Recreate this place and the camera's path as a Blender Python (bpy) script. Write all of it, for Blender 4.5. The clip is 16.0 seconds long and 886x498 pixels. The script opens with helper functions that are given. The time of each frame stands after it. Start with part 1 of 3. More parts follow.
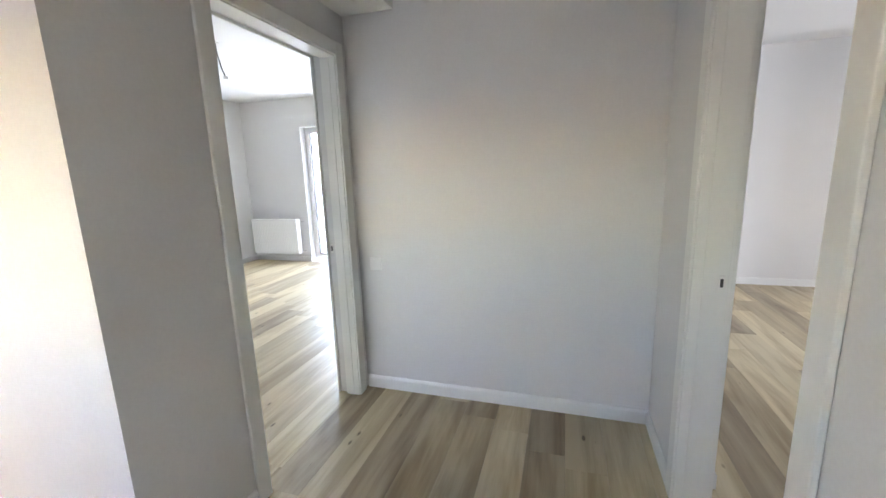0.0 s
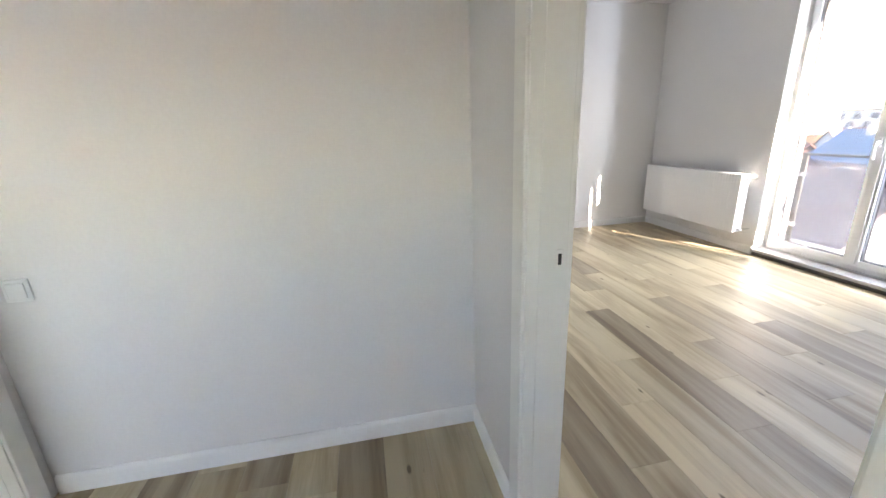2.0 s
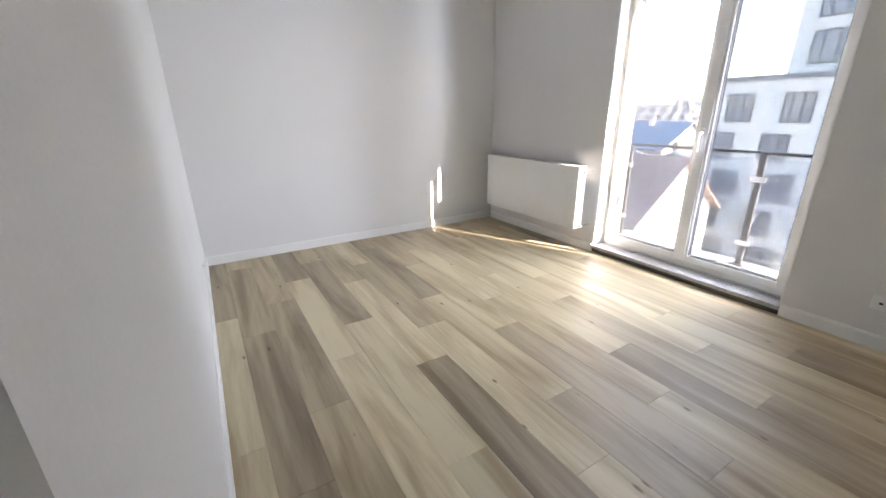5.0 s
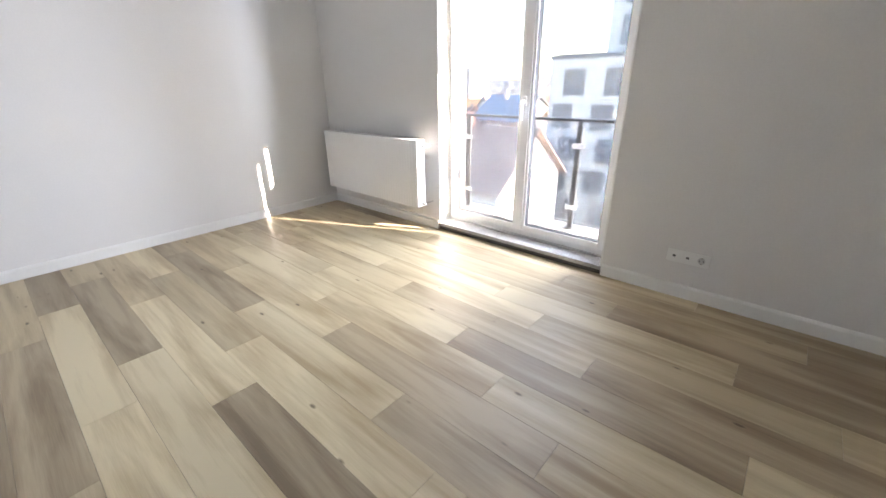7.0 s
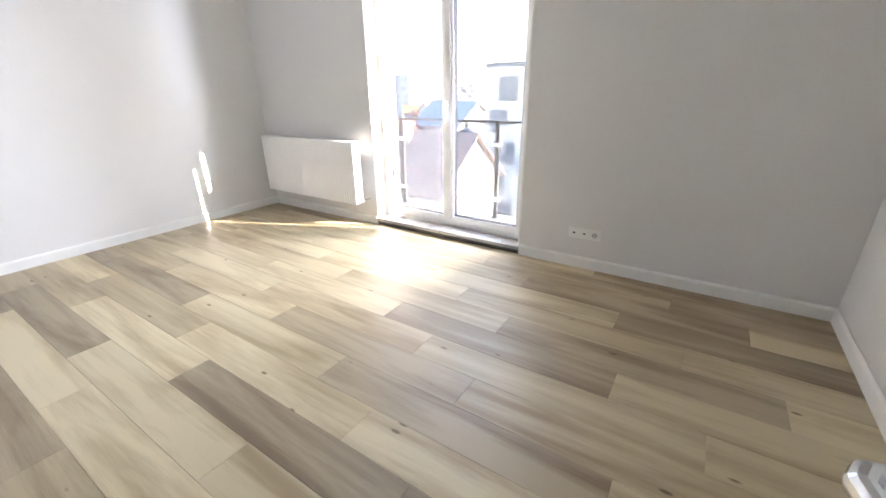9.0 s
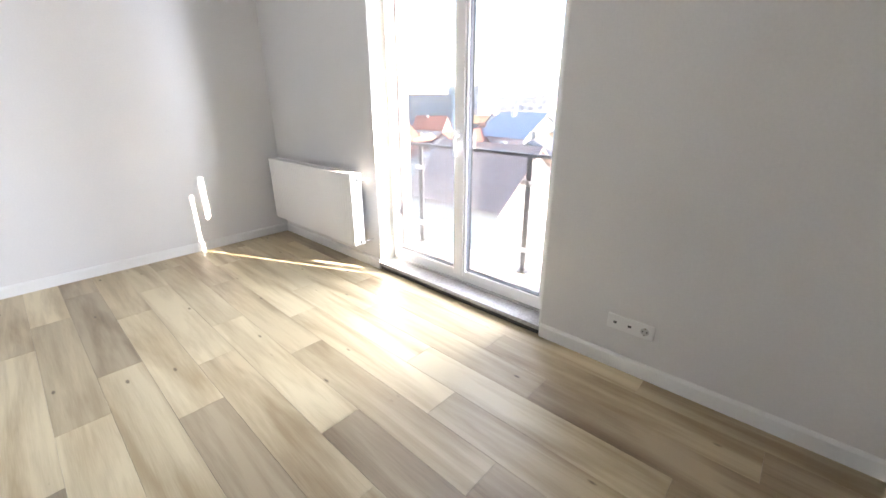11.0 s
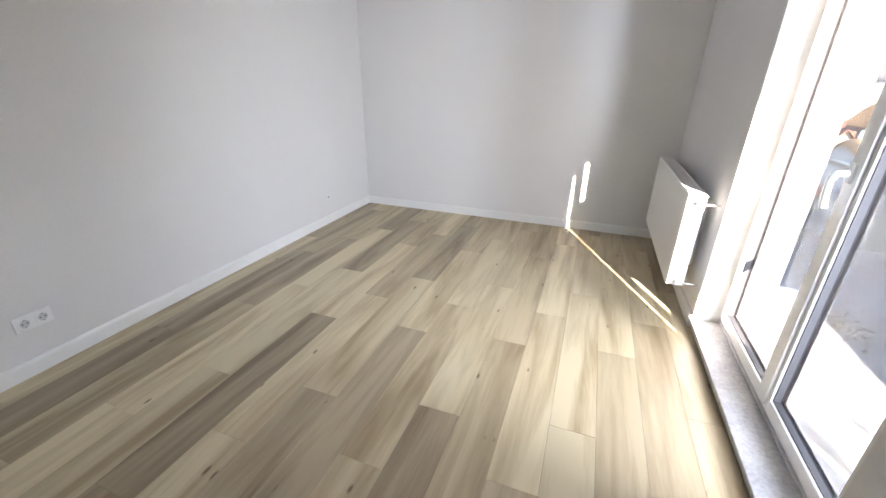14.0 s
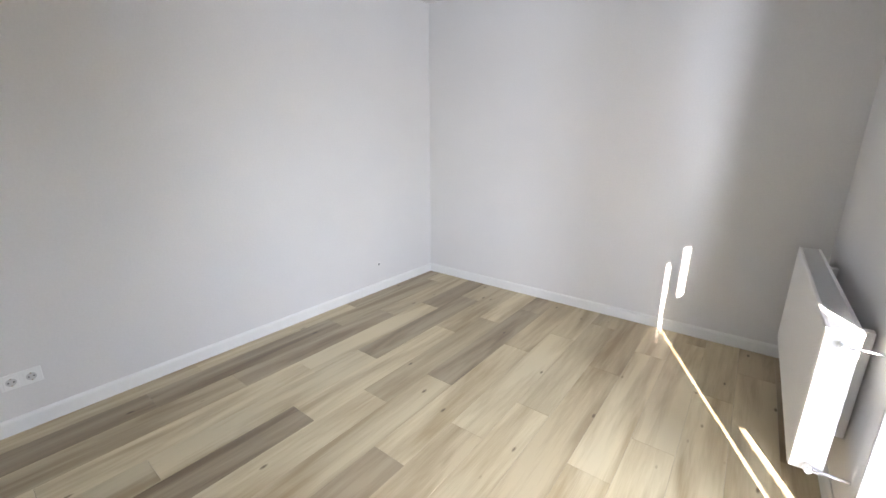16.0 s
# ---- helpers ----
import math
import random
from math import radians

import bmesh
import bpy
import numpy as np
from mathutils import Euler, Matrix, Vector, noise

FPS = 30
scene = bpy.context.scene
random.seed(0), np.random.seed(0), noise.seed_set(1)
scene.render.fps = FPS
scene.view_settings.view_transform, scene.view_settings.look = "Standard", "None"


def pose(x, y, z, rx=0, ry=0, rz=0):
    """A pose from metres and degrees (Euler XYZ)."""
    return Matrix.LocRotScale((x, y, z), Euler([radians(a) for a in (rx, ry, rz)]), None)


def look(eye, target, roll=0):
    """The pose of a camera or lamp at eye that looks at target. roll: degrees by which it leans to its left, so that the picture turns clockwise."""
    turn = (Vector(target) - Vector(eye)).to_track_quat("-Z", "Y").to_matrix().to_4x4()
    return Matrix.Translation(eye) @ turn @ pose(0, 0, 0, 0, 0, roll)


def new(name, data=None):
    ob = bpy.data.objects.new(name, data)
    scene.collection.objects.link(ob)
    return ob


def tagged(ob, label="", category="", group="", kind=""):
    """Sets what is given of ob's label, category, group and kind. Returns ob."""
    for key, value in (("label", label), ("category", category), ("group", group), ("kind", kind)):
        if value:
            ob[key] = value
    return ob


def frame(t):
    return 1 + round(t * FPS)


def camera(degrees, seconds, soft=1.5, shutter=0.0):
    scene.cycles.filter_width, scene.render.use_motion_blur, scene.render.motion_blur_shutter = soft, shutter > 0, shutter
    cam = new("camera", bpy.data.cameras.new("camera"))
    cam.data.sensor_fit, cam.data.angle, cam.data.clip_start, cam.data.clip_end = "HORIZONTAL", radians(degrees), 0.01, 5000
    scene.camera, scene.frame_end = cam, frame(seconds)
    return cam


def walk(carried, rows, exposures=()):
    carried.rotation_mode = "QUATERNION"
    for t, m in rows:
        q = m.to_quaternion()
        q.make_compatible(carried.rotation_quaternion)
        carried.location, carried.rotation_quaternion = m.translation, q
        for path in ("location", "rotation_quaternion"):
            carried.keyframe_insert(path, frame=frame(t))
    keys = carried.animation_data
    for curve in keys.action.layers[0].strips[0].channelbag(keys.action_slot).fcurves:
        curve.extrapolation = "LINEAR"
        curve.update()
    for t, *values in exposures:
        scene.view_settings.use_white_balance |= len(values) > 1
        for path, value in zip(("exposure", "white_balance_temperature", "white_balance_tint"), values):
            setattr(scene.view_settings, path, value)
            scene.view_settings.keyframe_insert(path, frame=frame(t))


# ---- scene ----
cam = camera(96.2, 16.0)
METRES, EYE, TILT, LEAN, TURN = 6.16, 1.40, 0.0, 0.0, 20.3
PATH = [
    (0, (0.092, 0.694, 1.403), (-0.488, 2.571, 1.029), -1.8),
    (0.5, (0.134, 0.927, 1.466), (-0.365, 2.85, 1.24), -1.1),
    (1, (0.157, 1.076, 1.44), (-0.195, 3.026, 1.167), -1.4),
    (1.5, (0.167, 1.238, 1.425), (0.145, 3.193, 1.007), -2.3),
    (2, (0.147, 1.393, 1.327), (0.507, 3.273, 0.749), -2.3),
    (2.5, (0.231, 1.505, 1.288), (0.888, 3.268, 0.609), -2.0),
    (3, (0.345, 1.612, 1.282), (1.241, 3.255, 0.574), -1.6),
    (5.5, (1.028, 2.235, 1.283), (2.038, 3.838, 0.642), -0.1),
    (6, (1.203, 2.212, 1.27), (2.398, 3.686, 0.638), 1.8),
    (6.5, (1.325, 2.249, 1.273), (2.689, 3.556, 0.616), 1.5),
    (7, (1.334, 2.235, 1.232), (2.721, 3.453, 0.461), -0.7),
    (7.5, (1.233, 2.119, 1.233), (2.565, 3.374, 0.426), -0.3),
    (8, (1.098, 1.975, 1.242), (2.47, 3.192, 0.446), -0.0),
    (8.5, (1.039, 1.929, 1.232), (2.493, 3.061, 0.453), -0.1),
    (9, (1.124, 1.946, 1.229), (2.675, 2.963, 0.481), -0.7),
    (11.5, (2.169, 2.098, 1.333), (3.353, 3.544, 0.62), 1.2),
    (12, (2.306, 1.955, 1.334), (3.099, 3.624, 0.568), 2.8),
    (12.5, (2.546, 1.96, 1.343), (2.96, 3.736, 0.521), 2.3),
    (13, (2.688, 1.915, 1.406), (2.735, 3.724, 0.554), 1.1),
    (13.5, (2.988, 1.952, 1.417), (2.625, 3.738, 0.595), 0.3),
    (14, (3.187, 2.063, 1.379), (2.553, 3.789, 0.592), 0.8),
    (14.5, (3.288, 2.249, 1.4), (2.485, 3.901, 0.61), 1.4),
    (15, (3.383, 2.46, 1.378), (2.365, 3.994, 0.596), 0.5),
    (15.5, (3.471, 2.658, 1.37), (2.294, 4.113, 0.665), -1.0),
    (16, (3.459, 2.829, 1.416), (2.276, 4.352, 0.884), -0.0),
]
walk(cam, [(t, look(eye, target, roll)) for t, eye, target, roll in PATH],
     [(0.0, 5.3, 6750, 18), (2.0, 5.45, 6750, 18), (3.0, 5.4, 6750, 18), (5.5, 5.15, 6750, 18), (7.0, 5.4, 6750, 18), (9.0, 5.75, 6750, 18),
      (11.5, 5.55, 6750, 18), (12.5, 5.35, 6750, 18), (13.5, 5.15, 6750, 18), (15.5, 5.25, 6750, 18), (16.0, 5.25, 6750, 18)])

# ---- world, sun, exposure ----
SUN_AZ = math.atan2(-2.18, 1.0)      # towards the sun, in the ground plane
SUN_EL = radians(20.0)
world = bpy.data.worlds.new("sky")
scene.world = world
world.use_nodes = True
wn = world.node_tree.nodes
sky = wn.new("ShaderNodeTexSky")
sky.sky_type, sky.sun_disc = "NISHITA", False
sky.sun_elevation, sky.sun_rotation = SUN_EL, math.pi / 2 - SUN_AZ
sky.air_density, sky.dust_density, sky.ozone_density = 1.0, 0.5, 1.5
world.node_tree.links.new(sky.outputs[0], wn["Background"].inputs[0])
wn["Background"].inputs[1].default_value = 0.15
sun = new("sun", bpy.data.lights.new("sun", "SUN"))
sun.data.energy, sun.data.angle, sun.data.color = 2.2, radians(0.5), (1.0, 0.93, 0.82)
sun.matrix_world = look((30 * math.cos(SUN_AZ), 30 * math.sin(SUN_AZ), 30 * math.tan(SUN_EL)), (0, 0, 0))


def sky_lamp(name, m, w, h, watts):
    """An added area lamp in place of sky light; it shines along its -z."""
    ob = new(name, bpy.data.lights.new(name, "AREA"))
    ob.data.shape, ob.data.size, ob.data.size_y, ob.data.energy = "RECTANGLE", w, h, watts
    ob.data.color = (0.82, 0.94, 1.10)
    ob.matrix_world = m
    return ob


# Stands in the opening of window_2, for its sky light.
sky_lamp("daylight_other_room", look((-3.25, 6.66, 1.15), (-3.25, 0, 1.05)), 1.45, 2.1, 2.2)
# Unseen fill lamp added beside the opening, brightening the north wall.
sky_lamp("fill_beside_window", look((4.47, 2.99, 1.05), (3.2, 4.5, 1.15)), 0.36, 1.7, 3.2)
# Fill lamp added in the air beyond the balcony, for floor and lower walls.
sky_lamp("sky_fill_outside", look((6.5, 3.8, 3.35), (2.2, 3.8, 1.2)), 4.0, 1.5, 8.0)

# ---- materials ----
def mat(name, color, rough=0.5, metal=0.0, vary=0.06, scale=3.0, grain=60.0, bump=0.0, bump_scale=200.0, spec=0.5):
    """A painted or plain surface: two scales of tone variation and a fine relief."""
    m = bpy.data.materials.new(name)
    m.use_nodes = True
    n, l = m.node_tree.nodes, m.node_tree.links
    b = n["Principled BSDF"]
    co = n.new("ShaderNodeTexCoord")
    a = n.new("ShaderNodeTexNoise")
    a.inputs["Scale"].default_value, a.inputs["Detail"].default_value = scale, 3
    g = n.new("ShaderNodeTexNoise")
    g.inputs["Scale"].default_value, g.inputs["Detail"].default_value = grain, 2
    l.new(co.outputs["Object"], a.inputs[0]), l.new(co.outputs["Object"], g.inputs[0])
    add = n.new("ShaderNodeMath")
    l.new(a.outputs[0], add.inputs[0]), l.new(g.outputs[0], add.inputs[1])
    r = n.new("ShaderNodeMapRange")
    r.inputs["From Min"].default_value, r.inputs["From Max"].default_value = 0.7, 1.3
    r.inputs["To Min"].default_value, r.inputs["To Max"].default_value = 1 - vary, 1 + vary
    l.new(add.outputs[0], r.inputs[0])
    mx = n.new("ShaderNodeVectorMath")
    mx.operation = "SCALE"
    mx.inputs[0].default_value = color
    l.new(r.outputs[0], mx.inputs["Scale"]), l.new(mx.outputs[0], b.inputs["Base Color"])
    b.inputs["Roughness"].default_value, b.inputs["Metallic"].default_value = rough, metal
    b.inputs["Specular IOR Level"].default_value = spec
    if bump:
        t = n.new("ShaderNodeTexNoise")
        t.inputs["Scale"].default_value, t.inputs["Detail"].default_value = bump_scale, 3
        u = n.new("ShaderNodeBump")
        u.inputs["Strength"].default_value, u.inputs["Distance"].default_value = bump, 0.002
        l.new(co.outputs["Object"], t.inputs[0]), l.new(t.outputs[0], u.inputs["Height"])
        l.new(u.outputs[0], b.inputs["Normal"])
    return m


def plank_mat(name, dark, light, knots=0.5):
    """Oak-look vinyl: long grain along y, cathedral bands, knots; tone varies from plank to plank."""
    m = bpy.data.materials.new(name)
    m.use_nodes = True
    n, l = m.node_tree.nodes, m.node_tree.links
    b = n["Principled BSDF"]
    co, info = n.new("ShaderNodeTexCoord"), n.new("ShaderNodeObjectInfo")
    sh = n.new("ShaderNodeVectorMath")
    sh.operation = "MULTIPLY_ADD"
    cb = n.new("ShaderNodeCombineXYZ")
    for i in range(3):
        l.new(info.outputs["Random"], cb.inputs[i])
    sh.inputs[1].default_value = (37, 91, 0)
    l.new(cb.outputs[0], sh.inputs[0]), l.new(co.outputs["Object"], sh.inputs[2])

    def tex(sx, sy, detail, dist=0.0):
        mp, t = n.new("ShaderNodeMapping"), n.new("ShaderNodeTexNoise")
        mp.inputs["Scale"].default_value = (sx, sy, 1)
        t.inputs["Scale"].default_value, t.inputs["Detail"].default_value, t.inputs["Distortion"].default_value = 1, detail, dist
        l.new(sh.outputs[0], mp.inputs[0]), l.new(mp.outputs[0], t.inputs[0])
        return t.outputs[0]

    broad, fine, pore = tex(6.5, 0.75, 3, 0.9), tex(34, 1.6, 4, 0.5), tex(260, 9, 2)
    s1 = n.new("ShaderNodeMath")
    s1.operation = "MULTIPLY_ADD"
    s1.inputs[1].default_value = 0.32
    l.new(fine, s1.inputs[0]), l.new(broad, s1.inputs[2])
    s2 = n.new("ShaderNodeMath")
    s2.operation = "MULTIPLY_ADD"
    s2.inputs[1].default_value = 0.16
    l.new(pore, s2.inputs[0]), l.new(s1.outputs[0], s2.inputs[2])
    ramp = n.new("ShaderNodeValToRGB")
    ramp.color_ramp.elements[0].position, ramp.color_ramp.elements[1].position = 0.54, 0.86
    ramp.color_ramp.elements[0].color, ramp.color_ramp.elements[1].color = (*dark, 1), (*light, 1)
    l.new(s2.outputs[0], ramp.inputs[0])
    # knots: small dark ovals, few
    mp, v = n.new("ShaderNodeMapping"), n.new("ShaderNodeTexVoronoi")
    mp.inputs["Scale"].default_value = (9.0, 3.6, 1)
    v.inputs["Scale"].default_value, v.inputs["Randomness"].default_value = 1.0, 1.0
    l.new(sh.outputs[0], mp.inputs[0]), l.new(mp.outputs[0], v.inputs[0])
    wob = n.new("ShaderNodeMath")
    wob.operation = "MULTIPLY_ADD"
    wob.inputs[1].default_value = 0.09
    l.new(fine, wob.inputs[0]), l.new(v.outputs["Distance"], wob.inputs[2])
    kr = n.new("ShaderNodeMapRange")
    kr.inputs["From Min"].default_value, kr.inputs["From Max"].default_value = 0.085, 0.135
    kr.inputs["To Min"].default_value, kr.inputs["To Max"].default_value = knots, 0.0
    l.new(wob.outputs[0], kr.inputs[0])
    mix = n.new("ShaderNodeMix")
    mix.data_type = "RGBA"
    mix.inputs["B"].default_value = (dark[0] * 0.32, dark[1] * 0.28, dark[2] * 0.24, 1)
    l.new(kr.outputs[0], mix.inputs["Factor"]), l.new(ramp.outputs[0], mix.inputs["A"])
    hs = n.new("ShaderNodeMapRange")
    hs.inputs["To Min"].default_value, hs.inputs["To Max"].default_value = 0.9, 1.1
    l.new(info.outputs["Random"], hs.inputs[0])
    sc = n.new("ShaderNodeVectorMath")
    sc.operation = "SCALE"
    l.new(mix.outputs["Result"], sc.inputs[0]), l.new(hs.outputs[0], sc.inputs["Scale"])
    l.new(sc.outputs[0], b.inputs["Base Color"])
    rr = n.new("ShaderNodeMapRange")
    rr.inputs["To Min"].default_value, rr.inputs["To Max"].default_value = 0.36, 0.48
    b.inputs["Specular IOR Level"].default_value = 0.6
    l.new(fine, rr.inputs[0]), l.new(rr.outputs[0], b.inputs["Roughness"])
    u = n.new("ShaderNodeBump")
    u.inputs["Strength"].default_value, u.inputs["Distance"].default_value = 0.12, 0.001
    l.new(s2.outputs[0], u.inputs["Height"]), l.new(u.outputs[0], b.inputs["Normal"])
    return m


def glass_mat(name, tint=(1, 1, 1)):
    m = bpy.data.materials.new(name)
    m.use_nodes = True
    b = m.node_tree.nodes["Principled BSDF"]
    b.inputs["Base Color"].default_value = (*tint, 1)
    b.inputs["Roughness"].default_value, b.inputs["IOR"].default_value = 0.0, 1.45
    b.inputs["Transmission Weight"].default_value = 1.0
    return m


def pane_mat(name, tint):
    """Thin glazing, tint added to dim the view out; straight through, with a mirror-like surface gloss."""
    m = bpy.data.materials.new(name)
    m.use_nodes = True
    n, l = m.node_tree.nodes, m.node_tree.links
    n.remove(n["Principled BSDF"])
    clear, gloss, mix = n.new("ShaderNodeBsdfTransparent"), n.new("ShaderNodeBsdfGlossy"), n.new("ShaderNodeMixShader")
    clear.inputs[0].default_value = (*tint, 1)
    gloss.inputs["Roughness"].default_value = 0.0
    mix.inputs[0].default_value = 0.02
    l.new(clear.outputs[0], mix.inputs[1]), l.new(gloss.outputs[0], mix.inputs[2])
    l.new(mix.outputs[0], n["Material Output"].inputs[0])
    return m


WALL = mat("grey_wall_paint", (0.72, 0.71, 0.693), 0.75, vary=0.025, scale=1.6, grain=90, bump=0.12, bump_scale=260)
CEIL = mat("ceiling_paint", (0.82, 0.82, 0.81), 0.8, vary=0.015, scale=1.2, bump=0.08)
TRIM = mat("white_trim_lacquer", (0.80, 0.80, 0.78), 0.32, vary=0.02, scale=4)
CASING = mat("door_casing_foil", (0.83, 0.825, 0.785), 0.42, vary=0.012, scale=5)
PVC = mat("white_window_plastic", (0.84, 0.84, 0.84), 0.28, vary=0.015)
RADPAINT = mat("radiator_enamel", (0.83, 0.83, 0.82), 0.3, vary=0.01)
RUBBER = mat("dark_gasket", (0.05, 0.05, 0.055), 0.6)
STONE = mat("grey_granite", (0.40, 0.40, 0.40), 0.2, vary=0.2, scale=7, grain=60)
STONE_EDGE = mat("dark_sill_edge", (0.07, 0.065, 0.06), 0.5, vary=0.25, scale=12)
PLASTIC = mat("white_socket_plastic", (0.82, 0.82, 0.80), 0.3, vary=0.01)
DARKHOLE = mat("dark_socket_hole", (0.03, 0.03, 0.03), 0.5)
CHROME = mat("satin_chrome", (0.72, 0.72, 0.73), 0.22, 1.0, vary=0.03)
STEEL = mat("grey_painted_steel", (0.23, 0.24, 0.25), 0.4, 0.6, vary=0.06)
CABLE = mat("black_cable", (0.03, 0.03, 0.03), 0.5)
CONCRETE = mat("balcony_concrete", (0.62, 0.62, 0.62), 0.8, vary=0.1, scale=4)
RENDERW = mat("white_facade_render", (0.80, 0.80, 0.79), 0.85, vary=0.05, scale=0.6, grain=8)
RENDERB = mat("beige_facade_render", (0.6, 0.56, 0.48), 0.85, vary=0.07, scale=0.6, grain=8)
RENDERG = mat("grey_facade_render", (0.5, 0.5, 0.5), 0.85, vary=0.07, scale=0.6, grain=8)
WINDARK = mat("dark_window_frame", (0.22, 0.22, 0.23), 0.45)
# Far glass, brown and blue roofs paled in place of distance haze.
WINGLASS = mat("far_window_glass", (0.36, 0.38, 0.41), 0.08, vary=0.2, scale=0.4)
ROOF_BROWN = mat("brown_roof_tiles", (0.44, 0.33, 0.29), 0.7, vary=0.12, scale=0.8, grain=12)
ROOF_RED = mat("red_roof_tiles", (0.42, 0.22, 0.17), 0.7, vary=0.15, scale=0.8, grain=12)
ROOF_ORANGE = mat("orange_roof_tiles", (0.52, 0.36, 0.22), 0.7, vary=0.15, scale=0.8, grain=12)
ROOF_BLUE = mat("blue_metal_roof", (0.44, 0.48, 0.54), 0.45, vary=0.1, scale=0.8, grain=12)
ROOF_GREY = mat("grey_flat_roof", (0.32, 0.32, 0.33), 0.8, vary=0.15, scale=0.5, grain=6)
EARTH = mat("yards_and_streets", (0.32, 0.31, 0.29), 0.9, vary=0.35, scale=0.05, grain=0.6)
FOREST = mat("far_hill_woods", (0.09, 0.11, 0.10), 0.9, vary=0.3, scale=0.02, grain=0.2)
LEAF = mat("bare_bush_foliage", (0.10, 0.10, 0.06), 0.8, vary=0.3, scale=2)
BARK = mat("tree_bark", (0.12, 0.09, 0.07), 0.85, vary=0.2)
# Tint added to bring down the overbright view, not a known glass colour.
GLASS = pane_mat("view_dimming_glass", (0.33, 0.32, 0.31))
GLASS_FAR = glass_mat("plain_glass", (0.9, 0.92, 0.93))
RAILGLASS = glass_mat("balustrade_glass", (0.93, 0.96, 0.98))
OAK_LIGHT = plank_mat("light_oak_vinyl", (0.37, 0.28, 0.16), (0.60, 0.51, 0.335), 0.85)
OAK_MID = plank_mat("mid_oak_vinyl", (0.285, 0.21, 0.118), (0.50, 0.41, 0.262), 0.85)
OAK_DARK = plank_mat("dark_oak_vinyl", (0.21, 0.152, 0.09), (0.41, 0.33, 0.215), 0.85)
SUBFLOOR = mat("dark_joint", (0.05, 0.04, 0.03), 0.9)


# ---- mesh helpers ----
def add_box(bm, x0, x1, y0, y1, z0, z1, bevel=0.0, seg=1):
    t = bmesh.new()
    bmesh.ops.create_cube(t, size=1)
    for v in t.verts:
        v.co = Vector(((x0 + x1) / 2 + v.co.x * (x1 - x0), (y0 + y1) / 2 + v.co.y * (y1 - y0), (z0 + z1) / 2 + v.co.z * (z1 - z0)))
    if bevel:
        bmesh.ops.bevel(t, geom=t.edges[:], offset=bevel, segments=seg, affect="EDGES", profile=0.5)
    me = bpy.data.meshes.new("tmp")
    t.to_mesh(me)
    t.free()
    bm.from_mesh(me)
    bpy.data.meshes.remove(me)
    return bm


def box(x0, x1, y0, y1, z0, z1, bevel=0.0, seg=1):
    return add_box(bmesh.new(), x0, x1, y0, y1, z0, z1, bevel, seg)


def add_rod(bm, a, b, r, sides=12, r2=None):
    a, b = Vector(a), Vector(b)
    m = Matrix.Translation((a + b) / 2) @ (b - a).to_track_quat("Z", "Y").to_matrix().to_4x4()
    bmesh.ops.create_cone(bm, cap_ends=True, segments=sides, radius1=r, radius2=r if r2 is None else r2, depth=(b - a).length, matrix=m)
    return bm


def rod(a, b, r, sides=12, r2=None):
    return add_rod(bmesh.new(), a, b, r, sides, r2)


def add_tube(bm, pts, r, sides=10):
    """A bent round bar through the points."""
    for p, q in zip(pts, pts[1:]):
        add_rod(bm, p, q, r, sides)
    for p in pts[1:-1]:
        bmesh.ops.create_uvsphere(bm, u_segments=sides, v_segments=6, radius=r, matrix=Matrix.Translation(p))
    return bm


def add_prism(bm, outline, axis, lo, hi):
    """A flat outline of (u, v) pairs pushed along an axis. axis 0: (y, z); 1: (x, z); 2: (x, y)."""
    def at(u, v, w):
        return ((w, u, v), (u, w, v), (u, v, w))[axis]
    a = [bm.verts.new(at(u, v, lo)) for u, v in outline]
    b = [bm.verts.new(at(u, v, hi)) for u, v in outline]
    n = len(outline)
    bm.faces.new(a), bm.faces.new(b[::-1])
    for i in range(n):
        bm.faces.new((a[i], b[i], b[(i + 1) % n], a[(i + 1) % n]))
    bmesh.ops.recalc_face_normals(bm, faces=bm.faces[:])
    return bm


def smooth(me):
    for p in me.polygons:
        p.use_smooth = True


def part(name, bm, material, parent=None, label=""):
    """One bmesh as one mesh object, under a thing or a part."""
    me = bpy.data.meshes.new(name)
    bm.to_mesh(me)
    bm.free()
    me.materials.append(material)
    ob = new(name, me)
    if parent is not None:
        ob.parent = parent
        if parent.parent is None:
            ob.matrix_parent_inverse = parent.matrix_basis.inverted()
    if label:
        tagged(ob, label)
    return ob


def structure(name, bm, material, label, category):
    return tagged(part(name, bm, material), label, category, kind="structure")


def thing(name, at, label, category, group=""):
    ob = new(name)
    ob.empty_display_size = 0.1
    ob.matrix_basis = Matrix.Translation(at)
    return tagged(ob, label, category, group)


# ---- plan ----
H = 2.65                       # ceilings
WX0, WX1 = 0.565, 0.745        # wall between hall and room
EX = 3.9                       # window wall, inner face
NY, SY = 6.10, 1.17            # room's end walls, inner faces
FY = 2.92                      # hall's end wall
LX = -1.16                     # hall's wall with the other door
D0, D1, DH = 1.60, 2.354, 2.06         # doorway to the room
L0, L1, LH = 1.965, 2.79, 2.06         # doorway to the other room
W0, W1, WH = 3.045, 4.528, 2.36        # balcony window's opening
OUT = 4.25                     # outer face of the window wall
LWX = -1.30                    # other room's face of that wall
RX, RY = -5.13, 6.37           # other room's far corner

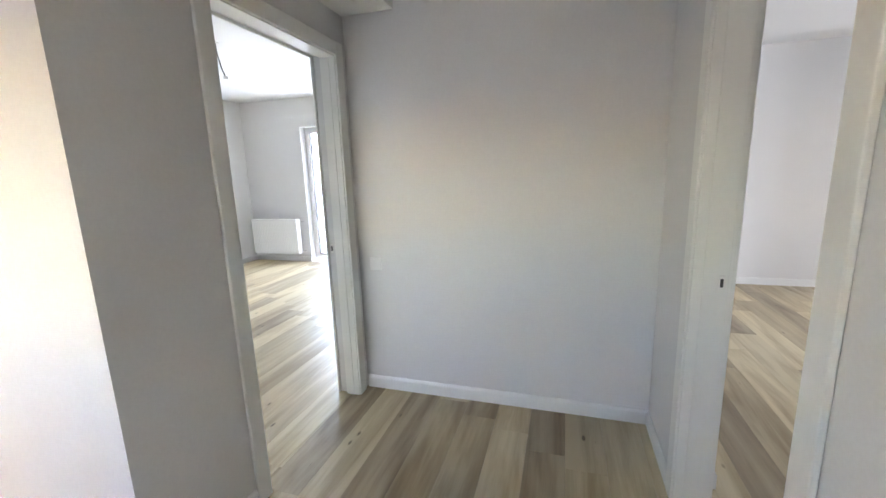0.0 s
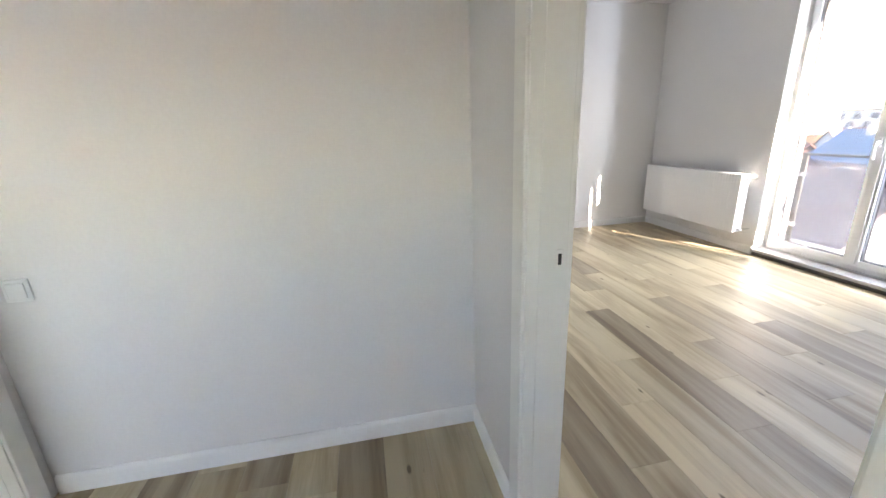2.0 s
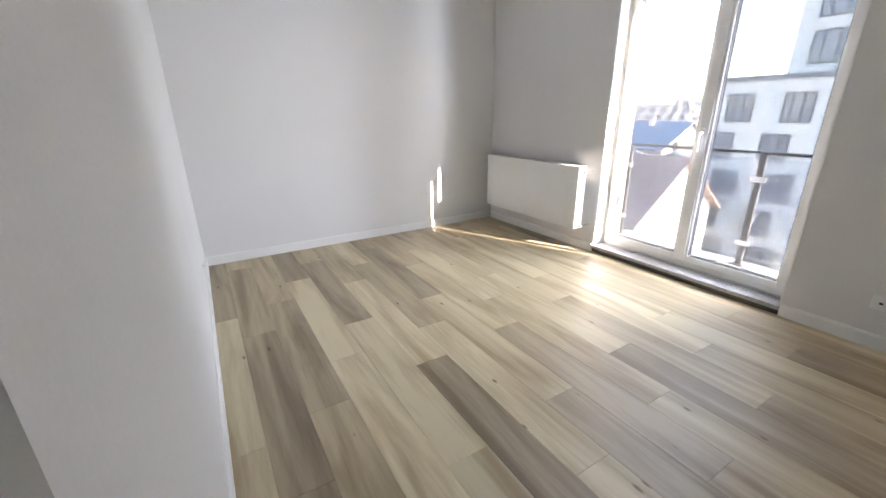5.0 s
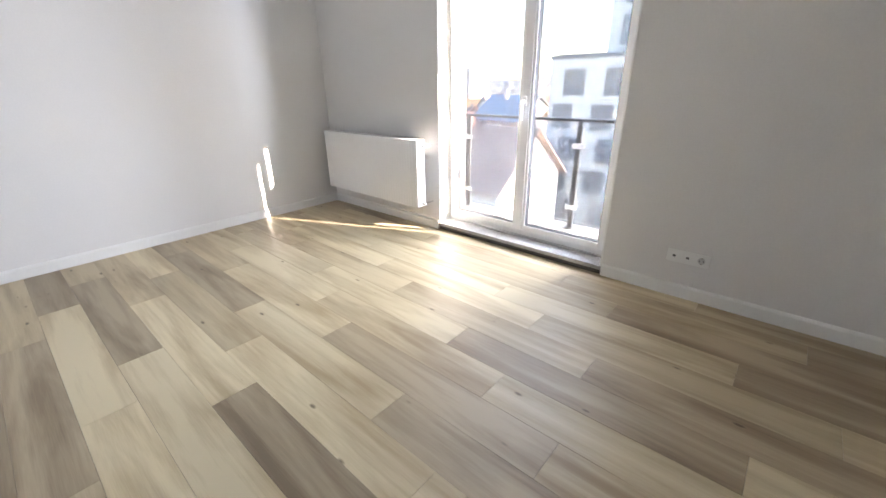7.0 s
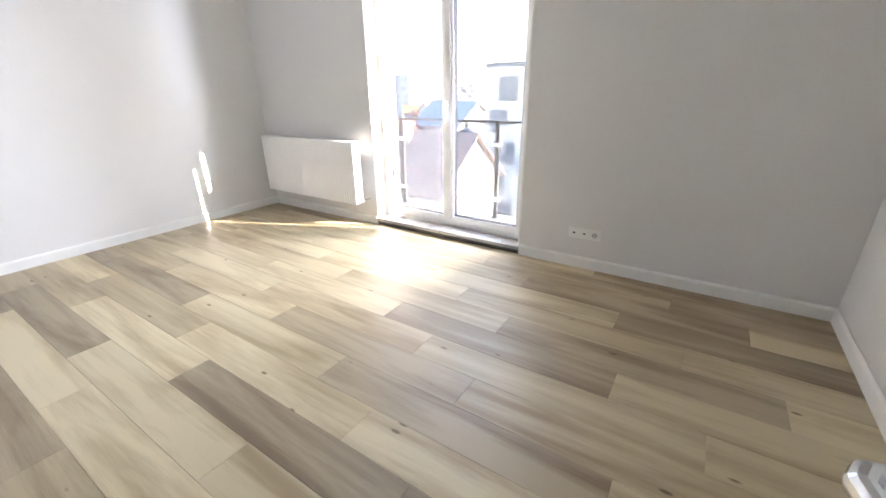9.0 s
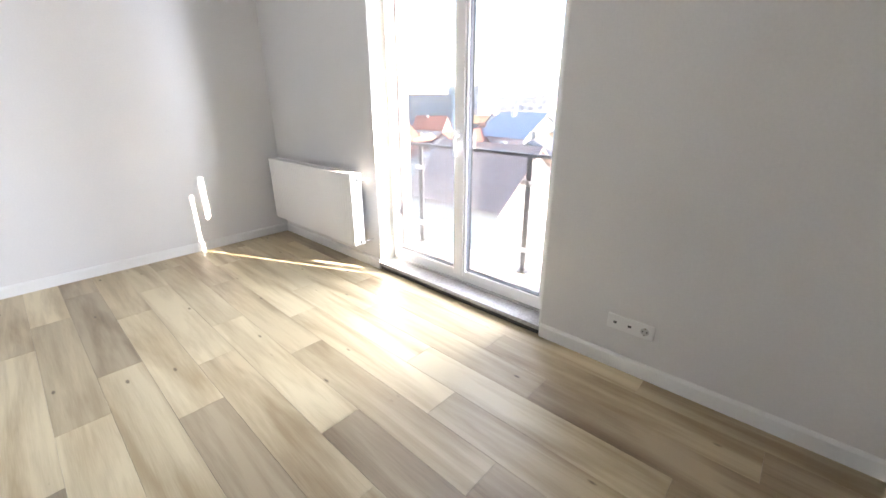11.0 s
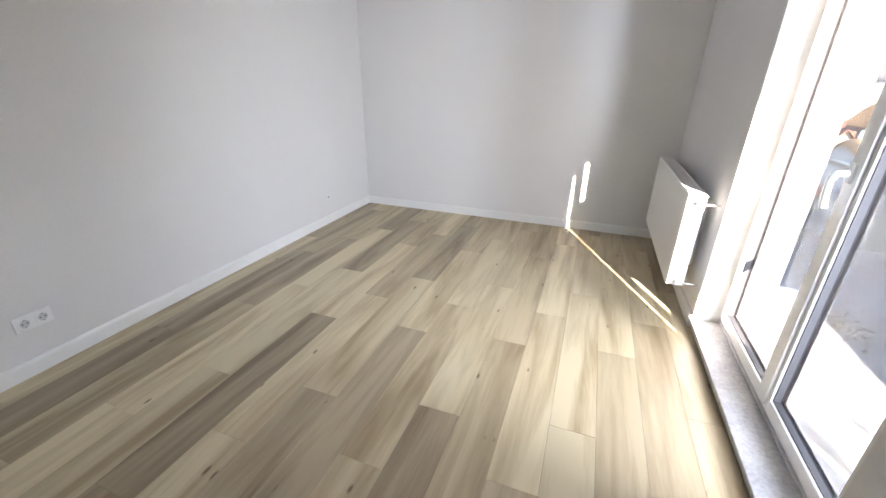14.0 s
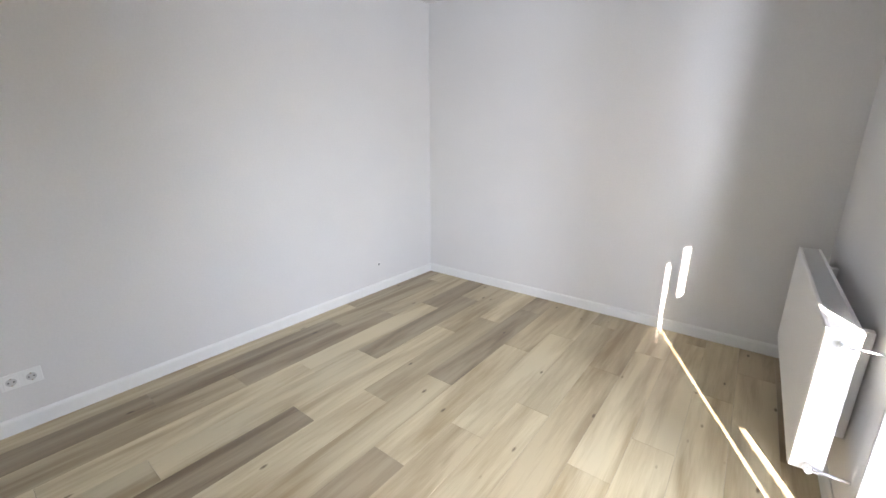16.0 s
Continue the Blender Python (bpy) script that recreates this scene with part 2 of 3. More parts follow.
# ---- structure: room ----
structure("wall_east", add_box(add_box(add_box(box(EX, OUT, SY - 0.2, W0, -0.2, H + 0.2), EX, OUT, W1, NY + 0.2, -0.2, H + 0.2),
          EX, OUT, W0, W1, WH, H + 0.2), EX, OUT, W0, W1, -0.2, -0.012), WALL, "grey painted window wall with a balcony opening", "wall")
structure("wall_north", box(WX1, EX, NY, NY + 0.2, -0.2, H + 0.2), WALL, "grey painted end wall catching strips of sun", "wall")
structure("wall_south", box(WX1, EX, SY - 0.2, SY, -0.2, H + 0.2), WALL, "grey painted wall behind the open door", "wall")
wall_w = add_box(add_box(add_box(box(WX0, WX1, -1.2, D0 - 0.02, -0.2, H + 0.2), 0.695, WX1, D1 + 0.13, NY + 0.2, -0.2, H + 0.2), WX0, 0.695, D1 + 0.02, NY + 0.2, -0.2, H + 0.2), WX0, WX1, D0 - 0.02, D1 + 0.02, DH + 0.02, H + 0.2)
structure("wall_west", wall_w, WALL, "grey painted wall between hall and room with a doorway", "wall")
structure("ceiling", box(WX1, EX, SY, NY, H, H + 0.2), CEIL, "white painted room ceiling", "ceiling")

# hall
structure("wall_hall_end", box(LX, WX0, FY, FY + 0.15, -0.2, H + 0.2), WALL, "grey painted end wall of the hall", "wall")
wall_l = add_box(add_box(box(LWX, LX, 1.43, L0 - 0.02, -0.2, H + 0.2), LWX, LX, L1 + 0.02, FY + 0.15, -0.2, H + 0.2), LWX, LX, L0 - 0.02, L1 + 0.02, LH + 0.02, H + 0.2)
structure("wall_hall_left", wall_l, WALL, "grey painted hall wall with a doorway", "wall")
structure("wall_hall_return", box(-3.4, LWX, 1.43, 1.57, -0.2, H + 0.2), WALL, "grey painted wall past the hall's corner", "wall")
# Unseen opening added in this wall to let daylight into the hall.
structure("wall_hall_back", add_box(add_box(add_box(box(-3.4, -1.65, -1.2, -1.05, -0.2, H + 0.2), -1.0, WX0, -1.2, -1.05, -0.2, H + 0.2), -1.65, -1.0, -1.2, -1.05, -0.2, 1.1), -1.65, -1.0, -1.2, -1.05, 1.85, H + 0.2), WALL, "grey wall at the back of the hall with an opening added for light", "wall")
structure("wall_hall_west", box(-3.55, -3.4, -1.2, 1.43, -0.2, H + 0.2), WALL, "plain grey wall at the hall's far end", "wall")
structure("ceiling_hall", box(-3.4, WX0, -1.05, FY, H, H + 0.2), CEIL, "white painted hall ceiling", "ceiling")
structure("soffit_hall", box(LX, -0.84, 1.43, FY, 2.30, H, 0.004), WALL, "boxed-in soffit over the hall doorway", "soffit")

# the other room
structure("wall_other_north", add_box(add_box(box(RX - 0.15, -4.0, RY, RY + 0.35, -0.2, H + 0.2), -2.5, LWX, RY, RY + 0.35, -0.2, H + 0.2), -4.0, -2.5, RY, RY + 0.35, 2.2, H + 0.2),
          WALL, "light grey wall with a balcony window in the other room", "wall")
structure("wall_other_west", box(RX - 0.15, RX, 1.57, RY, -0.2, H + 0.2), WALL, "light grey side wall of the other room", "wall")
structure("wall_other_south", box(RX, -3.4, 1.43, 1.57, -0.2, H + 0.2), WALL, "plain grey wall of the other room", "wall")
structure("wall_other_east", box(LWX, LX, FY + 0.15, RY + 0.35, -0.2, H + 0.2), WALL, "plain grey partition of the other room", "wall")
structure("ceiling_other", box(RX, LWX, 1.57, RY, H, H + 0.2), CEIL, "white painted ceiling of the other room", "ceiling")


# baseboards: a moulded profile run along a wall
def baseboard(x0, y0, x1, y1, nx, ny, h=0.083, d=0.014):
    bm = bmesh.new()
    prof = ((0, 0), (d, 0), (d, h - 0.016), (d - 0.003, h - 0.008), (0.005, h), (0, h))
    rings = []
    for x, y in ((x0, y0), (x1, y1)):
        rings.append([bm.verts.new((x + nx * u, y + ny * u, v)) for u, v in prof])
    n = len(prof)
    for i in range(n):
        bm.faces.new((rings[0][i], rings[1][i], rings[1][(i + 1) % n], rings[0][(i + 1) % n]))
    bm.faces.new(rings[0]), bm.faces.new(rings[1][::-1])
    bmesh.ops.recalc_face_normals(bm, faces=bm.faces[:])
    return structure("baseboard", bm, TRIM, "white lacquered baseboard along the wall foot", "baseboard")


baseboard(WX1, NY, EX, NY, 0, -1)
baseboard(EX, W1, EX, NY - 0.014, -1, 0)
baseboard(EX, SY + 0.014, EX, W0, -1, 0)
baseboard(WX1, SY, EX, SY, 0, 1)
baseboard(WX1, D1 + 0.13, WX1, NY - 0.014, 1, 0)
baseboard(LX + 0.014, FY, WX0, FY, 0, -1)
baseboard(WX0, D1 + 0.085, WX0, FY - 0.014, -1, 0)
baseboard(WX0, -1.05, WX0, D0 - 0.085, -1, 0)
baseboard(LX, 1.43, LX, L0 - 0.085, 1, 0)
baseboard(RX, RY, -4.0, RY, 0, -1)
baseboard(RX, 1.57, RX, RY - 0.014, 1, 0)


# ---- doorways: lining, casings on both faces, strike plate ----
def doorway(name, xa, xb, y0, y1, h, label, back):
    """xa: the hall's face, xb: the room's face, where the leaf's rebate lies. back: which uprights get a casing on the room's face."""
    ob = thing(name, ((xa + xb) / 2, (y0 + y1) / 2, 0), label, "door frame")
    tagged(ob, kind="structure")
    s, depth, w = (1 if xb > xa else -1), abs(xb - xa), 0.082

    def across(u0, u1):
        return sorted((xa + s * u0, xa + s * u1))
    lin = depth - 0.055
    part("lining", add_box(box(*across(-0.006, lin), y0 - 0.018, y0, 0, h, 0.001), *across(0.03, lin - 0.012), y0, y0 + 0.003, 0, h - 0.004, 0.001), CASING, ob)
    part("lining", add_box(box(*across(-0.006, lin), y1, y1 + 0.018, 0, h, 0.001), *across(0.03, lin - 0.012), y1 - 0.003, y1, 0, h - 0.004, 0.001), CASING, ob)
    part("lining", box(*across(-0.006, lin), y0 - 0.018, y1 + 0.018, h, h + 0.018, 0.001), CASING, ob)
    part("rebate", box(*across(lin, depth - 0.001), y0 - 0.0195, y0 - 0.014, 0, h + 0.012), CASING, ob)
    part("rebate", box(*across(lin + 0.0005, lin + 0.006), y1 + 0.006, y1 + 0.0195, 0, h + 0.012), CASING, ob)
    for u, d in ((0, -1), (depth, 1)):
        a, b = across(u + d * 0.001, u + d * 0.016)
        for side, (ya, yb) in ((0, (y0 - w, y0 - 0.006)), (1, (y1 + 0.006, y1 + w))):
            if d > 0 and side not in back:
                continue
            part("casing", box(a, b, ya, yb, 0, h + w, 0.004, 2), CASING, ob)
        part("casing", box(a, b + 0.001, y0 - 0.0055, y1 + 0.0055, h + 0.006, h + w, 0.004, 2), CASING, ob)
    return ob


frame_a = doorway("door_frame", WX0, WX1, D0, D1, DH, "off-white door frame with plain board casing round an open doorway", (0,))
part("casing", box(0.6955, 0.711, D1 + 0.026, D1 + 0.129, 0, DH + 0.01, 0.003, 2), CASING, frame_a)
frame_b = doorway("door_frame", LX, LWX, L0, L1, LH, "off-white door frame round the doorway to another room", (0, 1))


def strike(frame_ob, x, y, z):
    p = part("strike_plate", box(x - 0.009, x + 0.009, y - 0.0060, y - 0.0025, z - 0.028, z + 0.028, 0.0008), CASING, frame_ob, "small flush strike plate")
    part("keeper_slot", box(x - 0.005, x + 0.005, y - 0.0068, y - 0.0055, z - 0.016, z + 0.016), DARKHOLE, p)


strike(frame_a, 0.655, D1, 0.972)
strike(frame_b, -1.265, L1, 0.972)


# ---- open room door ----
def door_leaf(at, degrees, length, height):
    ob = thing("door_1", (0, 0, 0), "white door leaf standing open against the room's corner", "door")
    tagged(ob, kind="structure")
    slab = box(0, length, -0.04, 0, 0.008, height, 0.003, 2)
    leaf = part("leaf", slab, TRIM, ob)
    for x0, x1, z0, z1 in ((0.12, length - 0.12, 1.12, height - 0.14), (0.12, length - 0.12, 0.2, 0.9)):
        for w0 in (0.0,):
            bm = bmesh.new()
            for a, b, c, d in ((x0, x1, z0, z0 + 0.022), (x0, x1, z1 - 0.022, z1), (x0, x0 + 0.022, z0 + 0.022, z1 - 0.022), (x1 - 0.022, x1, z0 + 0.022, z1 - 0.022)):
                add_box(bm, a, b, 0.0005, 0.007, c, d, 0.003, 2)
            part("panel_moulding", bm, TRIM, leaf)
    hx, hz = length - 0.055, 0.985
    for s, y in ((1, 0.0), (-1, -0.04)):
        h = part("handle", add_rod(bmesh.new(), (hx, y, hz), (hx, y + s * 0.012, hz), 0.026, 24), CHROME, ob, "satin chrome lever handle")
        lever = add_tube(bmesh.new(), [(hx, y + s * 0.010, hz), (hx, y + s * 0.050, hz), (hx - 0.012, y + s * 0.058, hz), (hx - 0.125, y + s * 0.058, hz - 0.002), (hx - 0.130, y + s * 0.040, hz - 0.002)], 0.0095, 12)
        part("lever", lever, CHROME, h)
        k = part("key_rose", add_rod(bmesh.new(), (hx, y, hz - 0.075), (hx, y + s * 0.010, hz - 0.075), 0.025, 24), CHROME, ob, "round chrome key rose")
        part("key_slot", box(hx - 0.003, hx + 0.003, min(y + s * 0.0095, y + s * 0.011), max(y + s * 0.0095, y + s * 0.011), hz - 0.086, hz - 0.066), DARKHOLE, k)
    part("latch_plate", box(length - 0.0005, length + 0.0015, -0.031, -0.010, hz - 0.14, hz + 0.08, 0.0005), CHROME, ob)
    for z in (0.25, 1.05, 1.8):
        part("hinge", rod((-0.004, 0.006, z - 0.04), (-0.004, 0.006, z + 0.04), 0.007), CHROME, ob)
    ob.matrix_basis = pose(*at, 0, 0, degrees)
    return ob


door_leaf((WX1 + 0.03, 1.615, 0), 12.5, 0.745, 2.045)


# ---- window: fixed frame, two sashes, gaskets, handle, panes ----
def balcony_window(name, y0, y1, z0, z1, x, label, pane_glass=None):
    """Lies in the plane x, inside towards -x."""
    ob = thing(name, (x, (y0 + y1) / 2, z0), label, "window")
    tagged(ob, kind="structure")
    fw, mid = 0.058, (y0 + y1) / 2
    def ring(a0, a1, b0, b1, w, xa, xb, bev):
        bm = bmesh.new()
        add_box(bm, xa, xb, a0, a0 + w, b0, b1, bev, 2), add_box(bm, xa, xb, a1 - w, a1, b0, b1, bev, 2)
        add_box(bm, xa + 0.0004, xb - 0.0004, a0 + w - 0.002, a1 - w + 0.002, b0, b0 + w, bev, 2)
        add_box(bm, xa + 0.0004, xb - 0.0004, a0 + w - 0.002, a1 - w + 0.002, b1 - w, b1, bev, 2)
        return bm
    part("window_frame", ring(y0, y1, z0, z1, fw, x, x + 0.07, 0.004), PVC, ob)
    for a, b in ((y0 + fw - 0.018, mid - 0.001), (mid + 0.001, y1 - fw + 0.018)):
        s = part("sash", ring(a, b, z0 + fw - 0.018, z1 - fw + 0.018, 0.054, x - 0.022, x + 0.036, 0.006), PVC, ob)
        part("gasket", ring(a + 0.0535, b - 0.0535, z0 + fw + 0.0355, z1 - fw - 0.0355, 0.005, x - 0.012, x + 0.03, 0), RUBBER, s)
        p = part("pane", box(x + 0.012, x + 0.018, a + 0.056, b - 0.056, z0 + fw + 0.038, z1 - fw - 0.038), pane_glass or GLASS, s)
        # Shadow off: daylight enters undimmed by the pane's tint.
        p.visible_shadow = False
    part("overlap_strip", box(x - 0.034, x - 0.022, mid - 0.036, mid + 0.036, z0 + fw, z1 - fw, 0.004, 2), PVC, ob)
    hz = z0 + 1.03
    hd = part("handle", box(x - 0.046, x - 0.034, mid - 0.016, mid + 0.016, hz - 0.035, hz + 0.035, 0.005, 2), PVC, ob, "white tilt-and-turn handle")
    lev = add_tube(bmesh.new(), [(x - 0.044, mid, hz), (x - 0.078, mid, hz - 0.004), (x - 0.088, mid, hz - 0.03), (x - 0.084, mid, hz - 0.085), (x - 0.075, mid, hz - 0.125)], 0.0105, 12)
    part("lever", lev, PVC, hd)
    return ob


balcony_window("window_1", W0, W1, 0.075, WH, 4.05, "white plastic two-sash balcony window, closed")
structure("window_sill", box(EX - 0.012, 4.05, W0 + 0.001, W1 - 0.001, 0.034, 0.064, 0.003, 2), STONE, "polished grey granite threshold slab", "sill")
structure("sill_riser", box(EX + 0.004, 4.04, W0 + 0.001, W1 - 0.001, -0.011, 0.033), STONE_EDGE, "dark riser under the granite threshold", "sill")
structure("threshold_block", box(4.041, OUT, W0 + 0.001, W1 - 0.001, -0.011, 0.074), CONCRETE, "block under the window frame", "sill")
for ya, yb in ((W0 + 0.001, W0 + 0.012), (W1 - 0.012, W1 - 0.001)):
    structure("window_reveal", box(EX + 0.001, 4.05, ya, yb, 0.065, WH), TRIM, "white plastered window reveal", "reveal")
structure("window_reveal", box(EX + 0.001, 4.05, W0 + 0.012, W1 - 0.012, WH - 0.012, WH - 0.001), TRIM, "white plastered window reveal", "reveal")
for ya, yb in ((W0 + 0.001, W0 + 0.02), (W1 - 0.02, W1 - 0.001)):
    structure("outer_reveal", box(4.121, OUT - 0.001, ya, yb, 0.075, WH), RENDERW, "white rendered outer window reveal", "reveal")

# balcony ledge, railing and an added sun blocker with slots
structure("balcony_slab", box(OUT, 4.70, 2.86, 5.3, -0.25, 0.03, 0.004), CONCRETE, "pale concrete balcony ledge", "balcony")
# Unseen ledge added overhead; it keeps high sky off the upper walls.
structure("unseen_slab_above", box(OUT, 4.70, 2.4, 5.3, 2.62, 2.85, 0.004), CONCRETE, "unseen pale concrete ledge added overhead to cut off the high sky", "balcony")


def railing():
    ob = thing("balcony_railing", (4.58, 4.1, 0.03), "grey steel balcony railing with glass panels", "railing")
    part("top_rail", box(4.555, 4.605, 3.0, 5.25, 0.93, 0.955, 0.004, 2), STEEL, ob)
    for y in (3.59, 4.72):
        p = part("post", box(4.572, 4.588, y - 0.022, y + 0.022, 0.034, 0.93, 0.002), STEEL, ob)
        part("foot_plate", box(4.54, 4.62, y - 0.05, y + 0.05, 0.03, 0.038, 0.001), STEEL, p)
        for z in (0.22, 0.74):
            part("glass_clamp", box(4.560, 4.600, y - 0.055, y + 0.055, z - 0.022, z + 0.022, 0.003), CHROME, p)
    for a, b in ((3.02, 3.56), (3.62, 4.69), (4.75, 5.2)):
        g = part("glass_panel", box(4.576, 4.584, a, b, 0.10, 0.90), RAILGLASS, ob)
        g.visible_shadow = False
    return ob


railing()
# Unseen panels added so that their gaps leave sun strips indoors.
screen = tagged(thing("sun_strip_blocker", (4.45, 2.92, 0.03), "unseen slotted white panels added to shape the sun strips", "screen"), kind="structure")
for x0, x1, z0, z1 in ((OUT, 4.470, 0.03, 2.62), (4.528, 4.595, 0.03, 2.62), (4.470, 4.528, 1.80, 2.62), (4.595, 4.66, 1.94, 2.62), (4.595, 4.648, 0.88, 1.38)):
    part("blocker_panel", box(x0, x1, 2.90, 2.94, z0, z1), RENDERW, screen)


# ---- radiators ----
def radiator(name, length, label):
    """Along x from 0 to length, back towards +y; front face at y 0."""
    ob = thing(name, (0, 0, 0), label, "radiator")
    z0, z1, d = 0.0, 0.578, 0.10
    n = int(length / 0.0333)
    edge = [(0.004, 0.010), (0.004, 0.003), (0.007, 0.0)]
    for i in range(1, n):
        x = i * length / n
        edge += [(x - 0.011, 0.0), (x - 0.009, -0.002), (x + 0.009, -0.002), (x + 0.011, 0.0)]
    edge += [(length - 0.007, 0.0), (length - 0.004, 0.003), (length - 0.004, 0.010)]
    front = add_prism(bmesh.new(), edge, 2, z0 + 0.004, z1 - 0.004)
    part("front_panel", front, RADPAINT, ob)
    part("back_panel", box(0.012, length - 0.012, d - 0.012, d - 0.002, z0 + 0.01, z1 - 0.01, 0.003), RADPAINT, ob)
    fins = bmesh.new()
    for i in range(1, 2 * n):
        x = i * length / (2 * n)
        add_box(fins, x - 0.0008, x + 0.0008, 0.014, d - 0.014, z0 + 0.03, z1 - 0.03)
    part("convector_fins", fins, RADPAINT, ob)
    for x in (0.0, length - 0.003):
        part("side_cover", add_box(box(x, x + 0.003, 0.003, d - 0.004, z0 + 0.006, z1 - 0.004, 0.001), x - 0.0005, x + 0.0035, 0.035, d - 0.035, z0 + 0.05, z1 - 0.05), RADPAINT, ob)
    grille = bmesh.new()
    add_box(grille, 0.0, length, 0.000, 0.012, z1 - 0.004, z1 + 0.002, 0.001), add_box(grille, 0.0, length, d - 0.014, d - 0.002, z1 - 0.004, z1 + 0.002, 0.001)
    k = int(length / 0.014)
    for i in range(k + 1):
        x = 0.002 + i * (length - 0.004) / k
        add_box(grille, x - 0.002, x + 0.002, 0.012, d - 0.014, z1 - 0.004, z1 + 0.001)
    part("top_grille", grille, RADPAINT, ob)
    for z in (z1 - 0.045, z0 + 0.035):
        v = part("valve", add_rod(bmesh.new(), (length, d / 2, z), (length + 0.028, d / 2, z), 0.010, 12), CHROME, ob, "small chrome valve")
        part("cap", add_rod(bmesh.new(), (length + 0.020, d / 2, z), (length + 0.045, d / 2, z), 0.013, 14, 0.011), PLASTIC, v)
        part("pipe", rod((length + 0.024, d / 2, z), (length + 0.024, d + 0.068, z), 0.007), CHROME, v)
    for x in (0.2, length - 0.2):
        part("wall_bracket", box(x - 0.02, x + 0.02, d - 0.002, d + 0.06, z0 + 0.08, z1 - 0.05), RADPAINT, ob)
    return ob


RL = 1.34
rad = radiator("radiator", RL, "white steel panel radiator hung beside the window")
rad.matrix_basis = pose(EX - 0.165, 5.965, 0.213, 0, 0, -90)
rad2 = radiator("radiator", 0.90, "white panel radiator under the other room's wall")
rad2.matrix_basis = pose(-5.02, RY - 0.165, 0.15)


# ---- sockets, switch, holes ----
def socket_plate(n, label, kinds):
    """Plate in the x-z plane, face towards -y, its left end at x 0, gangs 71 mm apart."""
    ob = thing("wall_socket", (0, 0, 0), label, "socket")
    w = 0.071 * (n - 1) + 0.081
    part("cover_frame", box(0, w, -0.009, 0, -0.0405, 0.0405, 0.004, 2), PLASTIC, ob)
    for i, kind in enumerate(kinds):
        cx = 0.0405 + 0.071 * i
        ins = part("insert", box(cx - 0.028, cx + 0.028, -0.0115, -0.0085, -0.028, 0.028, 0.002, 2), PLASTIC, ob)
        if kind == "power":
            part("recess", rod((cx, -0.0120, 0), (cx, -0.0112, 0), 0.0195, 24), mat_recess, ins, "round grey socket well")
            for dx in (-0.0095, 0.0095):
                part("pin_hole", rod((cx + dx, -0.0126, 0), (cx + dx, -0.0118, 0), 0.0035, 10), DARKHOLE, ins)
            for dz in (-0.018, 0.018):
                part("earth_clip", box(cx - 0.003, cx + 0.003, -0.0135, -0.0118, dz - 0.003, dz + 0.003), CHROME, ins)
        else:
            part("jack", box(cx - 0.008, cx + 0.008, -0.0122, -0.0113, -0.006, 0.006), DARKHOLE, ins)
    return ob


mat_recess = mat("socket_well", (0.55, 0.55, 0.54), 0.4, vary=0.02)
s1 = socket_plate(3, "white three-gang wall socket with two outlets and power", ("jack", "jack", "power"))
s1.matrix_basis = pose(EX, 2.672, 0.262, 0, 0, -90)
s2 = socket_plate(2, "white two-gang power socket low on the wall", ("power", "power"))
s2.matrix_basis = pose(WX1, 2.835, 0.272, 0, 0, 90)
s3 = tagged(thing("cable_outlet", (WX1, 5.32, 0.265), "small bare outlet hole low on the wall", "outlet"))
part("hole_ring", rod((WX1, 5.32, 0.265), (WX1 + 0.003, 5.32, 0.265), 0.018, 16), PLASTIC, s3)
part("hole", rod((WX1 + 0.003, 5.32, 0.265), (WX1 + 0.0038, 5.32, 0.265), 0.010, 12), DARKHOLE, s3)
sw = thing("light_switch", (-1.042, FY, 0.855), "white square light switch on the hall wall", "switch")
part("cover_frame", box(-1.0825, -1.0015, FY - 0.009, FY, 0.8145, 0.8955, 0.004, 2), PLASTIC, sw)
part("rocker", box(-1.070, -1.014, FY - 0.013, FY - 0.009, 0.827, 0.883, 0.003, 2), PLASTIC, sw)

# hanging cable in the other room
cable = thing("ceiling_cable", (-3.03, 3.88, H), "bare black cable hanging from the ceiling", "cable")
part("wire", add_tube(bmesh.new(), [(-3.03, 3.88, H), (-3.045, 3.90, 2.58), (-3.055, 3.93, 2.51), (-3.085, 3.98, 2.45), (-3.12, 4.05, 2.40)], 0.006, 8), CABLE, cable)
part("terminal_block", box(-3.14, -3.11, 4.04, 4.075, 2.375, 2.405, 0.003), PLASTIC, cable)
part("hook_plate", rod((-3.03, 3.88, H - 0.006), (-3.03, 3.88, H), 0.03, 16), PLASTIC, cable)

# the other room's window
win2 = balcony_window("window_2", -0.75, 0.75, 0.02, 2.2, 0.12, "white balcony window of the other room", GLASS_FAR)
win2.matrix_basis = pose(-3.25, RY, 0.02, 0, 0, 90) @ Matrix.Translation((0.12, 0, 0))


# ---- outside: ground, buildings, town ----
GZ = -14.0
bm = bmesh.new()
bmesh.ops.create_grid(bm, x_segments=2, y_segments=2, size=2500, matrix=Matrix.Translation((0, 0, GZ)))
structure("ground", bm, EARTH, "grey-brown yards and streets far below", "ground")


